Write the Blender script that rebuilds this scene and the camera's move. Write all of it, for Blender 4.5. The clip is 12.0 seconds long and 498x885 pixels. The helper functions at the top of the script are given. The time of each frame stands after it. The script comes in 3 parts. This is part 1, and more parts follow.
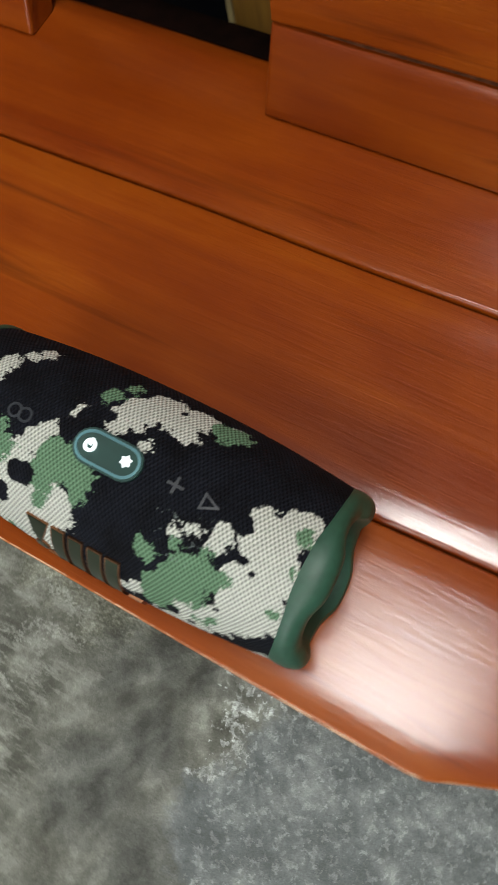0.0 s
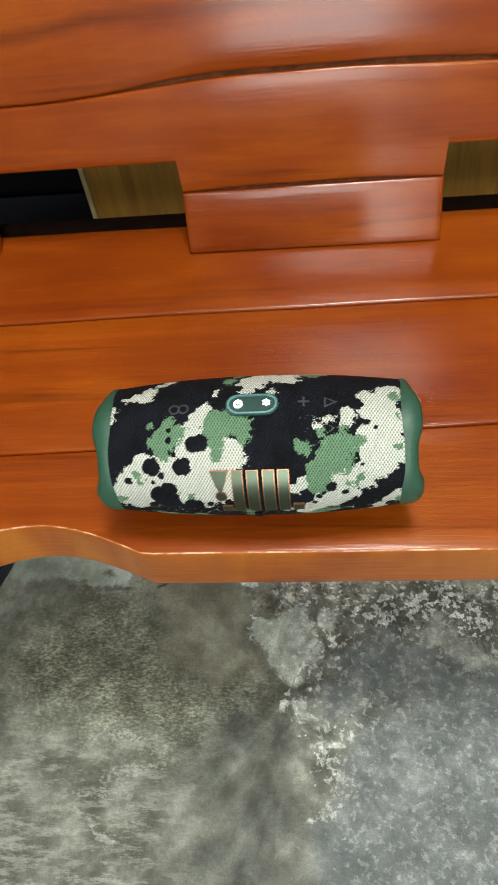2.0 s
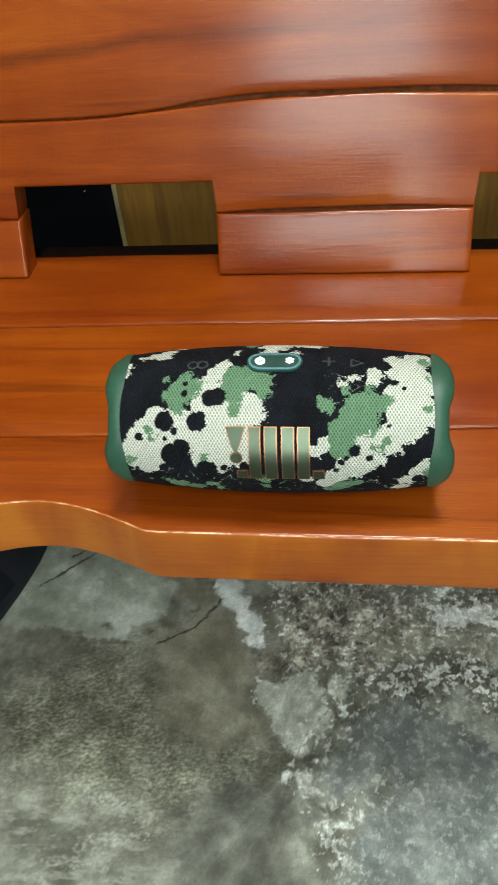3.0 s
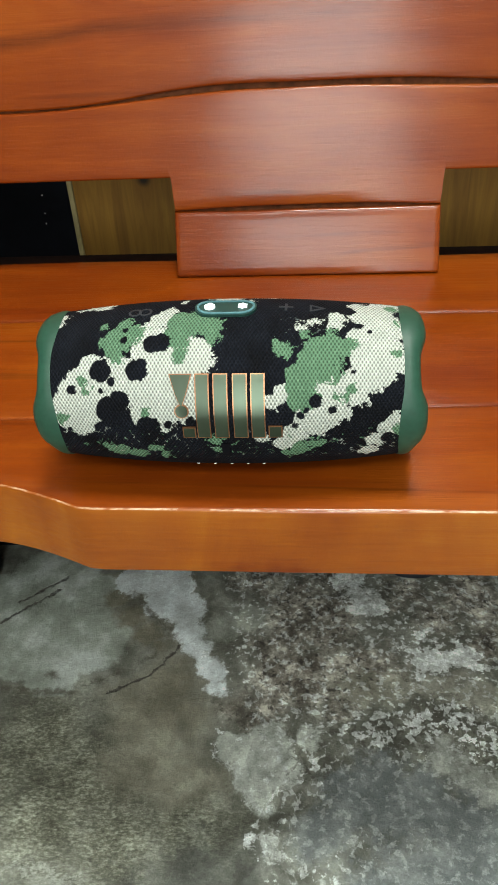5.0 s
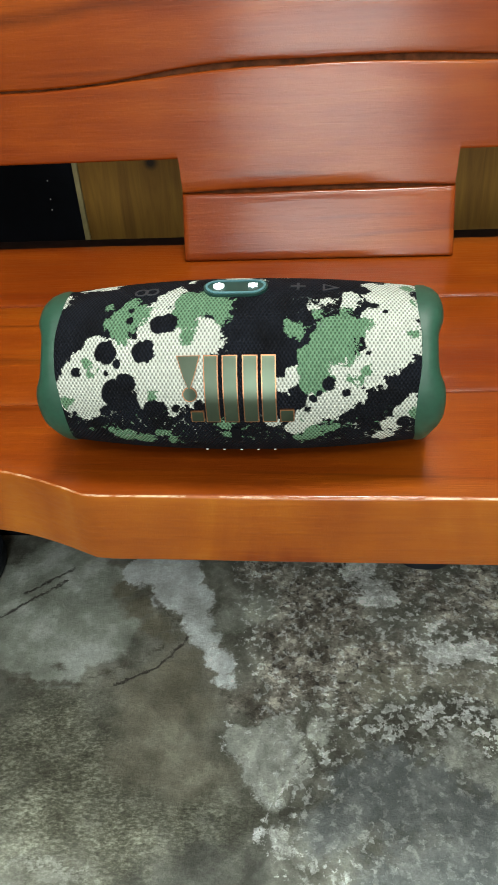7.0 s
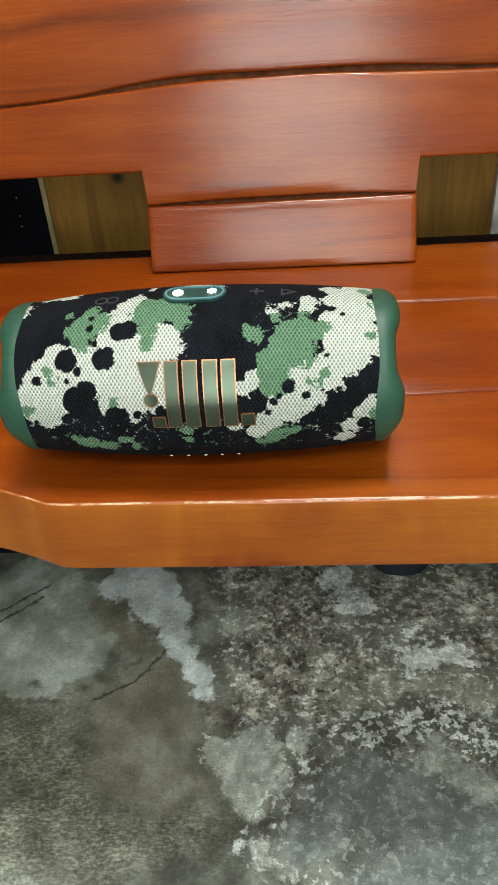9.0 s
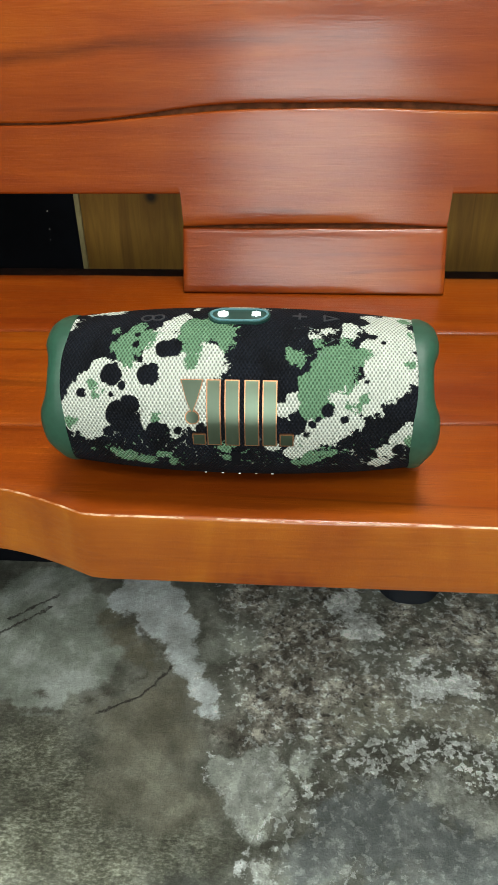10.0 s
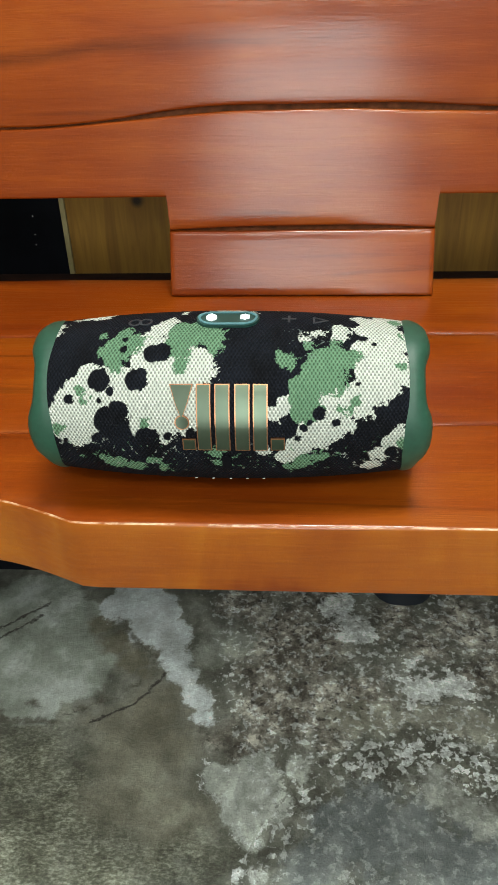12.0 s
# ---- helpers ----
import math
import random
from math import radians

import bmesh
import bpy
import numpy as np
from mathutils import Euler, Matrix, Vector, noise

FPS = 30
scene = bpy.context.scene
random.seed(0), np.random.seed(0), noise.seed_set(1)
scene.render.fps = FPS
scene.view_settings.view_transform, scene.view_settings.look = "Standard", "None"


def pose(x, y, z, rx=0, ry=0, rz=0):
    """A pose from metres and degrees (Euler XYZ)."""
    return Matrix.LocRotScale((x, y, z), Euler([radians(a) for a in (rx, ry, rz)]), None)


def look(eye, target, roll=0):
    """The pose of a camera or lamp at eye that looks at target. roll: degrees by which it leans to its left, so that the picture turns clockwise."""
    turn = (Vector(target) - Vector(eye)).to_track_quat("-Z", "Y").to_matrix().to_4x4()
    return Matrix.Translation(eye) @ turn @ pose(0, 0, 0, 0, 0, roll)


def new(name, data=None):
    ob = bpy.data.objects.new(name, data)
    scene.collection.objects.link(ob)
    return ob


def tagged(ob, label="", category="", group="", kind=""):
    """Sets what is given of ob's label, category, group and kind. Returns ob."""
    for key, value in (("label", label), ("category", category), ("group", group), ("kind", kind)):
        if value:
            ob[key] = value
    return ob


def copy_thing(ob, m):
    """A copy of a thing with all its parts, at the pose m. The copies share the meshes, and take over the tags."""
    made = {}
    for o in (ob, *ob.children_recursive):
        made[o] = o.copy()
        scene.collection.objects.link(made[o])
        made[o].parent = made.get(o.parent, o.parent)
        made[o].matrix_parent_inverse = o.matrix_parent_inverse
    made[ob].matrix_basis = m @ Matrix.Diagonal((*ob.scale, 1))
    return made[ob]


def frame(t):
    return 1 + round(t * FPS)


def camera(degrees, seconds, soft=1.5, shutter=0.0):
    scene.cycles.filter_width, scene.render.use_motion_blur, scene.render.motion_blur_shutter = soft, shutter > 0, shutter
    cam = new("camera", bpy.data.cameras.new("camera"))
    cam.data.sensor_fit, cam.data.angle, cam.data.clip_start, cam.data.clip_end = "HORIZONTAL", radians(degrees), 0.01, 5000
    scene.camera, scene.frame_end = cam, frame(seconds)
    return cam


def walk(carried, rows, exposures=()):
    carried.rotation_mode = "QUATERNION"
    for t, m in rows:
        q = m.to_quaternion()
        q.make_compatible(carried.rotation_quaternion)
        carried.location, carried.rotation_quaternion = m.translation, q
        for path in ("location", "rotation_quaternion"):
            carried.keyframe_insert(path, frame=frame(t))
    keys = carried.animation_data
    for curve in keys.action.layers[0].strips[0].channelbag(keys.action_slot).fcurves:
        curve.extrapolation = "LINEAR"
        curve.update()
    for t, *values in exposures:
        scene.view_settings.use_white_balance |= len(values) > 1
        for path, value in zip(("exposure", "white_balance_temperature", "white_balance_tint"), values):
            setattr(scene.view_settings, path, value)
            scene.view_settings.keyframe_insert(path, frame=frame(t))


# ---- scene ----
cam = camera(36.84, 12.0, shutter=0.4)
PATH = [
    (0, (0.13733, -0.01056, 0.79082), (0.00119, 0.11057, 0.32521), -20.702),
    (0.5, (0.12237, -0.09139, 0.82159), (0.01355, 0.09675, 0.37130), -13.522),
    (1, (0.11548, -0.14780, 0.83352), (0.00937, 0.09270, 0.40819), -14.765),
    (1.5, (0.08068, -0.18896, 0.84619), (-0.00541, 0.07373, 0.42956), -10.726),
    (2, (0.04565, -0.26601, 0.87460), (-0.00466, 0.02378, 0.47027), -9.708),
    (2.5, (0.03362, -0.32190, 0.85767), (-0.02314, 0.01769, 0.49509), -8.536),
    (3, (0.04011, -0.33495, 0.77782), (-0.02004, 0.02606, 0.43715), -5.767),
    (3.5, (0.05518, -0.34812, 0.74349), (0.00950, 0.05848, 0.45609), -3.823),
    (3.7, (0.05396, -0.35544, 0.73004), (0.00684, 0.05625, 0.45024), -4.331),
    (5.3, (0.04638, -0.34095, 0.67370), (0.00379, 0.06248, 0.38141), -3.045),
    (5.5, (0.04385, -0.33973, 0.67175), (0.00314, 0.06416, 0.37983), -2.568),
    (6, (0.04601, -0.33889, 0.67106), (0.00317, 0.06513, 0.37962), -3.445),
    (6.5, (0.04663, -0.33618, 0.66706), (0.00053, 0.06459, 0.37168), -3.789),
    (7, (0.04657, -0.33487, 0.66649), (-0.00316, 0.06606, 0.37191), -4.151),
    (7.2, (0.04738, -0.33466, 0.66803), (-0.00660, 0.06464, 0.37198), -4.617),
    (8.8, (0.05802, -0.34171, 0.66936), (0.00185, 0.06729, 0.38729), -4.951),
    (9, (0.05761, -0.33943, 0.66191), (0.01937, 0.06842, 0.37522), -4.543),
    (9.5, (0.04302, -0.34711, 0.66555), (-0.00088, 0.06726, 0.38920), -2.477),
    (10, (0.03775, -0.34773, 0.66680), (0.00016, 0.06817, 0.39181), -1.426),
    (10.5, (0.03924, -0.34643, 0.66519), (0.00090, 0.06815, 0.38833), -1.889),
    (11, (0.03942, -0.34363, 0.66307), (0.00232, 0.06968, 0.38414), -2.101),
    (11.5, (0.03656, -0.34301, 0.66473), (0.00568, 0.07300, 0.38908), -1.576),
    (12, (0.03713, -0.34313, 0.66497), (0.00595, 0.07417, 0.39131), -1.878),
]
EXPOSURES = [(0, -0.52, 6500, 15), (0.5, -0.14, 6600, 13), (1.0, 0.0, 6650, 12), (2.0, 0.02, 6650, 11), (3.0, 0.04, 6500, 5), (3.7, 0.06, 6350, 2), (5.3, 0.02, 6500, 8), (12.0, 0.02, 6500, 7)]
walk(cam, [(t, look(eye, target, roll)) for t, eye, target, roll in PATH], EXPOSURES)

# ---- light ----
world = bpy.data.worlds.new("world")
scene.world = world
world.use_nodes = True
world.node_tree.nodes["Background"].inputs[0].default_value = (0.75, 0.85, 1.0, 1)
world.node_tree.nodes["Background"].inputs[1].default_value = 1.0


def area(name, m, sx, sy, watts, colour):
    d = bpy.data.lights.new(name, "AREA")
    d.shape, d.size, d.size_y, d.energy, d.color = "RECTANGLE", sx, sy, watts, colour
    ob = new(name, d)
    ob.matrix_world = m
    return ob


CEIL = 2.7
# daylight from the open doorway behind the camera, and the panel lamp under the ceiling
area("doorway_light", look((0.06, -2.55, 1.0), (0.06, 0.3, 0.75)), 0.72, 1.8, 35, (0.95, 1.0, 0.97))
area("panel_lamp_light", look((0.2, -1.9, 2.56), (0.2, -1.9, 0)), 1.3, 0.9, 31, (0.97, 1.0, 0.94))
area("square_lamp_light", look((0.19, 0.03, 2.5), (0.19, 0.03, 0)), 0.46, 0.42, 35, (0.97, 1.0, 0.94))


# ---- materials ----
def material(name):
    m = bpy.data.materials.new(name)
    m.use_nodes = True
    return m, m.node_tree.nodes, m.node_tree.links, m.node_tree.nodes["Principled BSDF"]


class Net:
    """Small shorthand for wiring shader nodes."""

    def __init__(self, name, rough=0.5, metal=0.0, base=None):
        self.m, self.n, self.l, self.b = material(name)
        self.b.inputs["Roughness"].default_value = rough
        self.b.inputs["Metallic"].default_value = metal
        if base:
            self.b.inputs["Base Color"].default_value = (*base, 1)

    def put(self, socket, v):
        if isinstance(v, bpy.types.NodeSocket):
            self.l.new(v, socket)
        elif isinstance(v, (tuple, list)) and socket.type == "RGBA" and len(v) == 3:
            socket.default_value = (*v, 1)
        else:
            socket.default_value = v

    def math(self, op, a, b=0.0, c=0.0, clamp=False):
        n = self.n.new("ShaderNodeMath")
        n.operation, n.use_clamp = op, clamp
        for s, v in zip(n.inputs, (a, b, c)):
            self.put(s, v)
        return n.outputs[0]

    def vmath(self, op, a, b=(0, 0, 0)):
        n = self.n.new("ShaderNodeVectorMath")
        n.operation = op
        self.put(n.inputs[0], a)
        self.put(n.inputs[1], b)
        return n.outputs["Value"] if op in ("LENGTH", "DISTANCE", "DOT_PRODUCT") else n.outputs[0]

    def where(self, kind="Object"):
        return self.n.new("ShaderNodeTexCoord").outputs[kind]

    def xyz(self, v):
        n = self.n.new("ShaderNodeSeparateXYZ")
        self.put(n.inputs[0], v)
        return n.outputs

    def join(self, x, y, z=0.0):
        n = self.n.new("ShaderNodeCombineXYZ")
        for s, v in zip(n.inputs, (x, y, z)):
            self.put(s, v)
        return n.outputs[0]

    def stretch(self, v, scale=(1, 1, 1), loc=(0, 0, 0)):
        n = self.n.new("ShaderNodeMapping")
        self.put(n.inputs[0], v)
        n.inputs["Scale"].default_value = scale
        n.inputs["Location"].default_value = loc
        return n.outputs[0]

    def noise(self, v, scale, detail=4.0, rough=0.55, warp=0.0, out="Fac"):
        n = self.n.new("ShaderNodeTexNoise")
        self.put(n.inputs["Vector"], v)
        n.inputs["Scale"].default_value, n.inputs["Detail"].default_value = scale, detail
        n.inputs["Roughness"].default_value, n.inputs["Distortion"].default_value = rough, warp
        return n.outputs[out]

    def cells(self, v, scale, feature="F1"):
        n = self.n.new("ShaderNodeTexVoronoi")
        n.feature = feature
        self.put(n.inputs["Vector"], v)
        n.inputs["Scale"].default_value = scale
        return n.outputs["Distance"]

    def ramp(self, f, stops):
        n = self.n.new("ShaderNodeValToRGB")
        self.put(n.inputs[0], f)
        e = n.color_ramp.elements
        while len(e) < len(stops):
            e.new(0.5)
        for q, (p, c) in zip(e, stops):
            q.position, q.color = p, (*c, 1) if isinstance(c, tuple) else (c, c, c, 1)
        return n.outputs[0]

    def mix(self, f, a, b, kind="MIX"):
        n = self.n.new("ShaderNodeMix")
        n.data_type, n.blend_type = "RGBA", kind
        self.put(n.inputs[0], f)
        self.put(n.inputs[6], a)
        self.put(n.inputs[7], b)
        return n.outputs[2]

    def between(self, f, lo, hi, a=0.0, b=1.0):
        n = self.n.new("ShaderNodeMapRange")
        for s, v in zip(n.inputs, (f, lo, hi, a, b)):
            self.put(s, v)
        return n.outputs[0]

    def bump(self, h, strength, dist):
        n = self.n.new("ShaderNodeBump")
        self.put(n.inputs["Height"], h)
        n.inputs["Strength"].default_value, n.inputs["Distance"].default_value = strength, dist
        self.l.new(n.outputs[0], self.b.inputs["Normal"])

    def set(self, name, v):
        self.put(self.b.inputs[name], v)


def varnished(name, dark, mid, light, lo=0.37, hi=0.67, figure=(1.6, 11.0, 11.0), streaks=0.6):
    w = Net(name)
    info = w.n.new("ShaderNodeObjectInfo")
    p = w.vmath("ADD", w.where("Object"), w.vmath("MULTIPLY", w.join(info.outputs["Random"], info.outputs["Random"], 0.3), (7.0, 3.0, 1.0)))
    grain = w.noise(w.stretch(p, (5.0, 70.0, 70.0)), 4.0, 7.0, 0.65, 0.5)
    bands = w.noise(w.stretch(p, figure), 2.2, 4.0, 0.5, 1.2)
    blotch = w.noise(p, 6.0, 3.0)
    f = w.math("ADD", w.math("MULTIPLY", grain, 0.12), w.math("ADD", w.math("MULTIPLY", bands, 0.45), w.math("MULTIPLY", blotch, 0.43)))
    c = w.ramp(f, [(lo, dark), (0.52, mid), (hi, light)])
    # long dark streaks of heartwood
    heart = w.noise(w.stretch(p, (1.0, 24.0, 24.0)), 1.6, 5.0, 0.6, 0.6)
    c = w.mix(w.between(heart, 0.60, 0.70, 0.0, streaks), c, w.mix(1.0, c, (0.34, 0.30, 0.5), "MULTIPLY"))
    # a separate darker band along the backrest, fading out towards the right
    if name == "varnished_wood":
        x, y, z = w.xyz(w.where("Object"))
        waver = w.math("MULTIPLY", w.math("SUBTRACT", w.noise(w.stretch(w.where("Object"), (1, 0.2, 0.6)), 9.0, 4.0), 0.5), 0.022)
        level = w.math("SUBTRACT", z, w.math("ADD", w.math("MULTIPLY_ADD", x, 0.035, 0.606), waver))
        band = w.math("MULTIPLY", w.between(w.math("ABSOLUTE", level), 0.001, 0.0085, 1.0, 0.0), w.between(x, -0.14, 0.09, 1.0, 0.0))
        c = w.mix(w.math("MULTIPLY", band, w.between(grain, 0.3, 0.6, 0.85, 0.55)), c, w.mix(1.0, c, (0.36, 0.34, 0.6), "MULTIPLY"))
    w.set("Base Color", c)
    w.set("Roughness", w.between(w.noise(w.stretch(p, (8, 90, 90)), 3.0, 4.0), 0.3, 0.75, 0.34, 0.5))
    w.set("Specular IOR Level", 0.10)
    w.set("Coat Weight", 0.66)
    w.set("Coat Roughness", w.between(blotch, 0.3, 0.7, 0.12, 0.21))
    wave = w.noise(w.stretch(p, (0.6, 1, 1)), 22.0, 3.0)
    w.bump(w.math("ADD", w.math("MULTIPLY", grain, 1.4), w.math("MULTIPLY", wave, 1.6)), 0.3, 0.0013)
    # brush marks in the varnish
    n = w.n.new("ShaderNodeBump")
    brush = w.noise(w.stretch(p, (9.0, 170.0, 170.0)), 3.0, 4.0, 0.6)
    w.put(n.inputs["Height"], w.math("ADD", w.math("MULTIPLY", brush, 0.5), w.math("MULTIPLY", wave, 1.2)))
    n.inputs["Strength"].default_value, n.inputs["Distance"].default_value = 0.24, 0.0009
    w.l.new(n.outputs[0], w.b.inputs["Coat Normal"])
    return w.m


WOOD = varnished("varnished_wood", (0.180, 0.0265, 0.0017), (0.252, 0.0465, 0.0024), (0.330, 0.076, 0.0040))
EDGE = varnished("pale_varnished_edge", (0.21, 0.038, 0.003), (0.34, 0.088, 0.0045), (0.47, 0.16, 0.012), 0.41, 0.64, (5.0, 5.0, 1.6), 0.1)


def worn():
    """Varnish rubbed through along an edge, in broken pale chips."""
    w = Net("worn_varnished_edge", 0.45)
    p = w.where()
    chip = w.between(w.noise(w.stretch(p, (1, 3, 3)), 55.0, 6.0, 0.7), 0.44, 0.60)
    w.set("Base Color", w.mix(chip, (0.34, 0.085, 0.008), (0.74, 0.50, 0.30)))
    w.bump(chip, 0.3, 0.0006)
    return w.m


WORN = worn()


def plywood():
    w = Net("plywood", 0.6)
    p = w.where()
    g = w.noise(w.stretch(p, (40, 3, 3)), 2.5, 5.0, 0.6, 0.8)
    knots = w.cells(w.stretch(p, (1.0, 1.0, 0.45)), 9.0)
    c = w.ramp(g, [(0.3, (0.20, 0.092, 0.011)), (0.7, (0.35, 0.175, 0.022))])
    spot = w.vmath("DISTANCE", w.vmath("MULTIPLY", p, (1, 0, 1)), (-0.137, 0, 0.444))
    c = w.mix(w.between(spot, 0.003, 0.009, 0.95, 0.0), c, (0.015, 0.008, 0.003))
    w.set("Base Color", w.mix(w.between(knots, 0.02, 0.10, 0.5, 0.0), c, (0.08, 0.04, 0.012)))
    w.bump(g, 0.2, 0.001)
    return w.m


PLY = plywood()


def plain(name, c, rough=0.5, metal=0.0, grain=40.0, amount=0.25):
    w = Net(name, rough, metal)
    p = w.where()
    n = w.noise(p, grain, 4.0)
    w.set("Base Color", w.mix(w.between(n, 0.3, 0.7), tuple(v * (1 - amount) for v in c), tuple(min(1, v * (1 + amount)) for v in c)))
    w.bump(n, 0.08, 0.001)
    return w.m


def lit(name, c, e):
    w = Net(name, 0.4, 0, c)
    w.set("Emission Color", c)
    w.b.inputs["Emission Strength"].default_value = e
    return w.m


BLACK = plain("black_cloth", (0.003, 0.0035, 0.006), 0.9)
BLACK.node_tree.nodes["Principled BSDF"].inputs["Specular IOR Level"].default_value = 0.15
NAVY = plain("navy_rubber", (0.005, 0.008, 0.014), 0.65)
PALE = plain("pale_edge", (0.36, 0.29, 0.13), 0.7)
PLASTER = plain("plaster", (0.34, 0.33, 0.30), 0.9, grain=6.0, amount=0.06)
GREEN = plain("green_rubber", (0.018, 0.076, 0.046), 0.48, grain=300.0, amount=0.12)
GREEN_DARK = plain("dark_green_rubber", (0.009, 0.030, 0.022), 0.6)
TEAL = plain("teal_frame", (0.10, 0.24, 0.27), 0.35)
LED = lit("white_indicator", (0.9, 1.0, 1.0), 1.1)
DIM = lit("dim_indicator", (0.9, 0.95, 0.9), 0.35)
BRONZE = plain("bronze_metal", (0.40, 0.19, 0.10), 0.35, 1.0, 60.0, 0.1)
MIRROR = plain("brushed_face", (0.090, 0.115, 0.083), 0.33, 1.0, 60.0, 0.1)
EMBOSS = plain("embossed_grey", (0.024, 0.029, 0.036), 0.5)
PILL = plain("pill_green", (0.012, 0.05, 0.042), 0.45)
DARKWOOD = varnished("dark_rail_wood", (0.05, 0.012, 0.005), (0.08, 0.02, 0.008), (0.12, 0.03, 0.01))
WHITE = plain("white_paint", (0.72, 0.70, 0.64), 0.6)
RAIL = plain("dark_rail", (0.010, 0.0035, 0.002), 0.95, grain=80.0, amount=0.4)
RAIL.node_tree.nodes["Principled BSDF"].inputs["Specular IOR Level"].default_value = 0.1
FILLER = plain("dark_filler_wood", (0.100, 0.034, 0.015), 0.95, grain=120.0, amount=0.5)
FILLER.node_tree.nodes["Principled BSDF"].inputs["Specular IOR Level"].default_value = 0.1
GLOW = lit("lamp_tube", (1.0, 0.95, 0.87), 6.0)

# ---- meshes ----


def part(name, bm, mat, parent=None, label="", smooth=True, m=None):
    me = bpy.data.meshes.new(name)
    bmesh.ops.recalc_face_normals(bm, faces=bm.faces)
    bm.to_mesh(me)
    bm.free()
    for p in me.polygons:
        p.use_smooth = smooth
    if smooth:
        me.set_sharp_from_angle(angle=radians(40))
    me.materials.append(mat)
    ob = new(name, me)
    if m is not None:
        ob.matrix_world = m
    if parent is not None:
        ob.parent = parent
    if label:
        ob["label"] = label
    return ob


def block(x0, x1, y0, y1, z0, z1, bevel=0.0, seg=2):
    bm = bmesh.new()
    bmesh.ops.create_cube(bm, size=1, matrix=Matrix.LocRotScale(((x0 + x1) / 2, (y0 + y1) / 2, (z0 + z1) / 2), None, (x1 - x0, y1 - y0, z1 - z0)))
    if bevel:
        bmesh.ops.bevel(bm, geom=bm.edges[:], offset=bevel, segments=seg, profile=0.5, affect="EDGES")
    return bm


def loft(rings, closed=True):
    """A skin over rings of points, capped at both ends."""
    bm = bmesh.new()
    vs = [[bm.verts.new(p) for p in r] for r in rings]
    n = len(vs[0])
    for a, b in zip(vs, vs[1:]):
        for i in range(n if closed else n - 1):
            bm.faces.new((a[i], a[(i + 1) % n], b[(i + 1) % n], b[i]))
    bm.faces.new(vs[0])
    bm.faces.new(vs[-1][::-1])
    return bm


def section(a0, a1, b0, b1, r, wide=6, r1=None):
    """Round-cornered outline in two coordinates: a from a0 to a1, b from b0 to b1; r rounds the a0 side, r1 the a1 side."""
    pts = []
    r1 = r1 or r
    for ca, cb, start, q in ((a1 - r1, b1 - r1, 0, r1), (a0 + r, b1 - r, 90, r), (a0 + r, b0 + r, 180, r), (a1 - r1, b0 + r1, 270, r1)):
        for k in range(4):
            t = radians(start + 30 * k)
            pts.append((ca + q * math.cos(t), cb + q * math.sin(t)))
    out = []
    for i, p in enumerate(pts):
        q = pts[(i + 1) % len(pts)]
        steps = wide if math.dist(p, q) > 3 * max(r, r1) else 1
        out += [(p[0] + (q[0] - p[0]) * k / steps, p[1] + (q[1] - p[1]) * k / steps) for k in range(steps)]
    return out


# ---- the room ----
FLOOR = 0.0078


def room():
    w, s = 0.12, "structure"
    x0, x1, y0, y1 = -2.6, 2.4, -2.6, 1.3
    door = (-0.31, 0.43, 2.1)
    floor_bm = block(x0 - w, x1 + w, y0 - w, y1 + w, FLOOR - 0.1, FLOOR)
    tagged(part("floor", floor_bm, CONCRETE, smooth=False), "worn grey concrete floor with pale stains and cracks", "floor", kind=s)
    tagged(part("ceiling", block(x0 - w, x1 + w, y0 - w, y1 + w, CEIL, CEIL + 0.1), PLASTER, smooth=False), "plain off-white plastered ceiling", "ceiling", kind=s)
    tagged(part("wall_north", block(x0 - w, x1 + w, y1, y1 + w, FLOOR, CEIL), PLASTER, smooth=False), "plain plastered wall behind the bench", "wall", kind=s)
    tagged(part("wall_west", block(x0 - w, x0, y0, y1, FLOOR, CEIL), PLASTER, smooth=False), "plain off-white plastered side wall", "wall", kind=s)
    tagged(part("wall_east", block(x1, x1 + w, y0, y1, FLOOR, CEIL), PLASTER, smooth=False), "plain off-white plastered side wall", "wall", kind=s)
    south = tagged(part("wall_south", block(x0 - w, door[0], y0 - w, y0, FLOOR, CEIL), PLASTER, smooth=False), "plain plastered wall with an open doorway", "wall", kind=s)
    part("wall_pier", block(door[1], x1 + w, y0 - w, y0, FLOOR, CEIL), PLASTER, south, smooth=False)
    part("lintel", block(door[0], door[1], y0 - w, y0, door[2], CEIL), PLASTER, south, smooth=False)


def field(w, pos, spots, soft=0.0):
    """Distance below zero inside any of the round spots (x, y, radius)."""
    d = None
    for x, y, r in spots:
        e = w.math("SUBTRACT", w.vmath("DISTANCE", pos, (x, y, 0)), r)
        d = e if d is None else (w.math("SMOOTH_MIN", d, e, soft) if soft else w.math("MINIMUM", d, e))
    return d


def stroke(w, pos, a, b):
    """Distance from the straight line between a and b."""
    ax, ay, bx, by = *a, *b
    along = Vector((bx - ax, by - ay, 0))
    t = w.math("DIVIDE", w.vmath("DOT_PRODUCT", w.vmath("SUBTRACT", pos, (ax, ay, 0)), tuple(along)), along.length_squared, clamp=True)
    near = w.n.new("ShaderNodeVectorMath")
    near.operation = "SCALE"
    near.inputs[0].default_value = along
    w.put(near.inputs["Scale"], t)
    return w.vmath("DISTANCE", w.vmath("SUBTRACT", pos, (ax, ay, 0)), near.outputs[0])


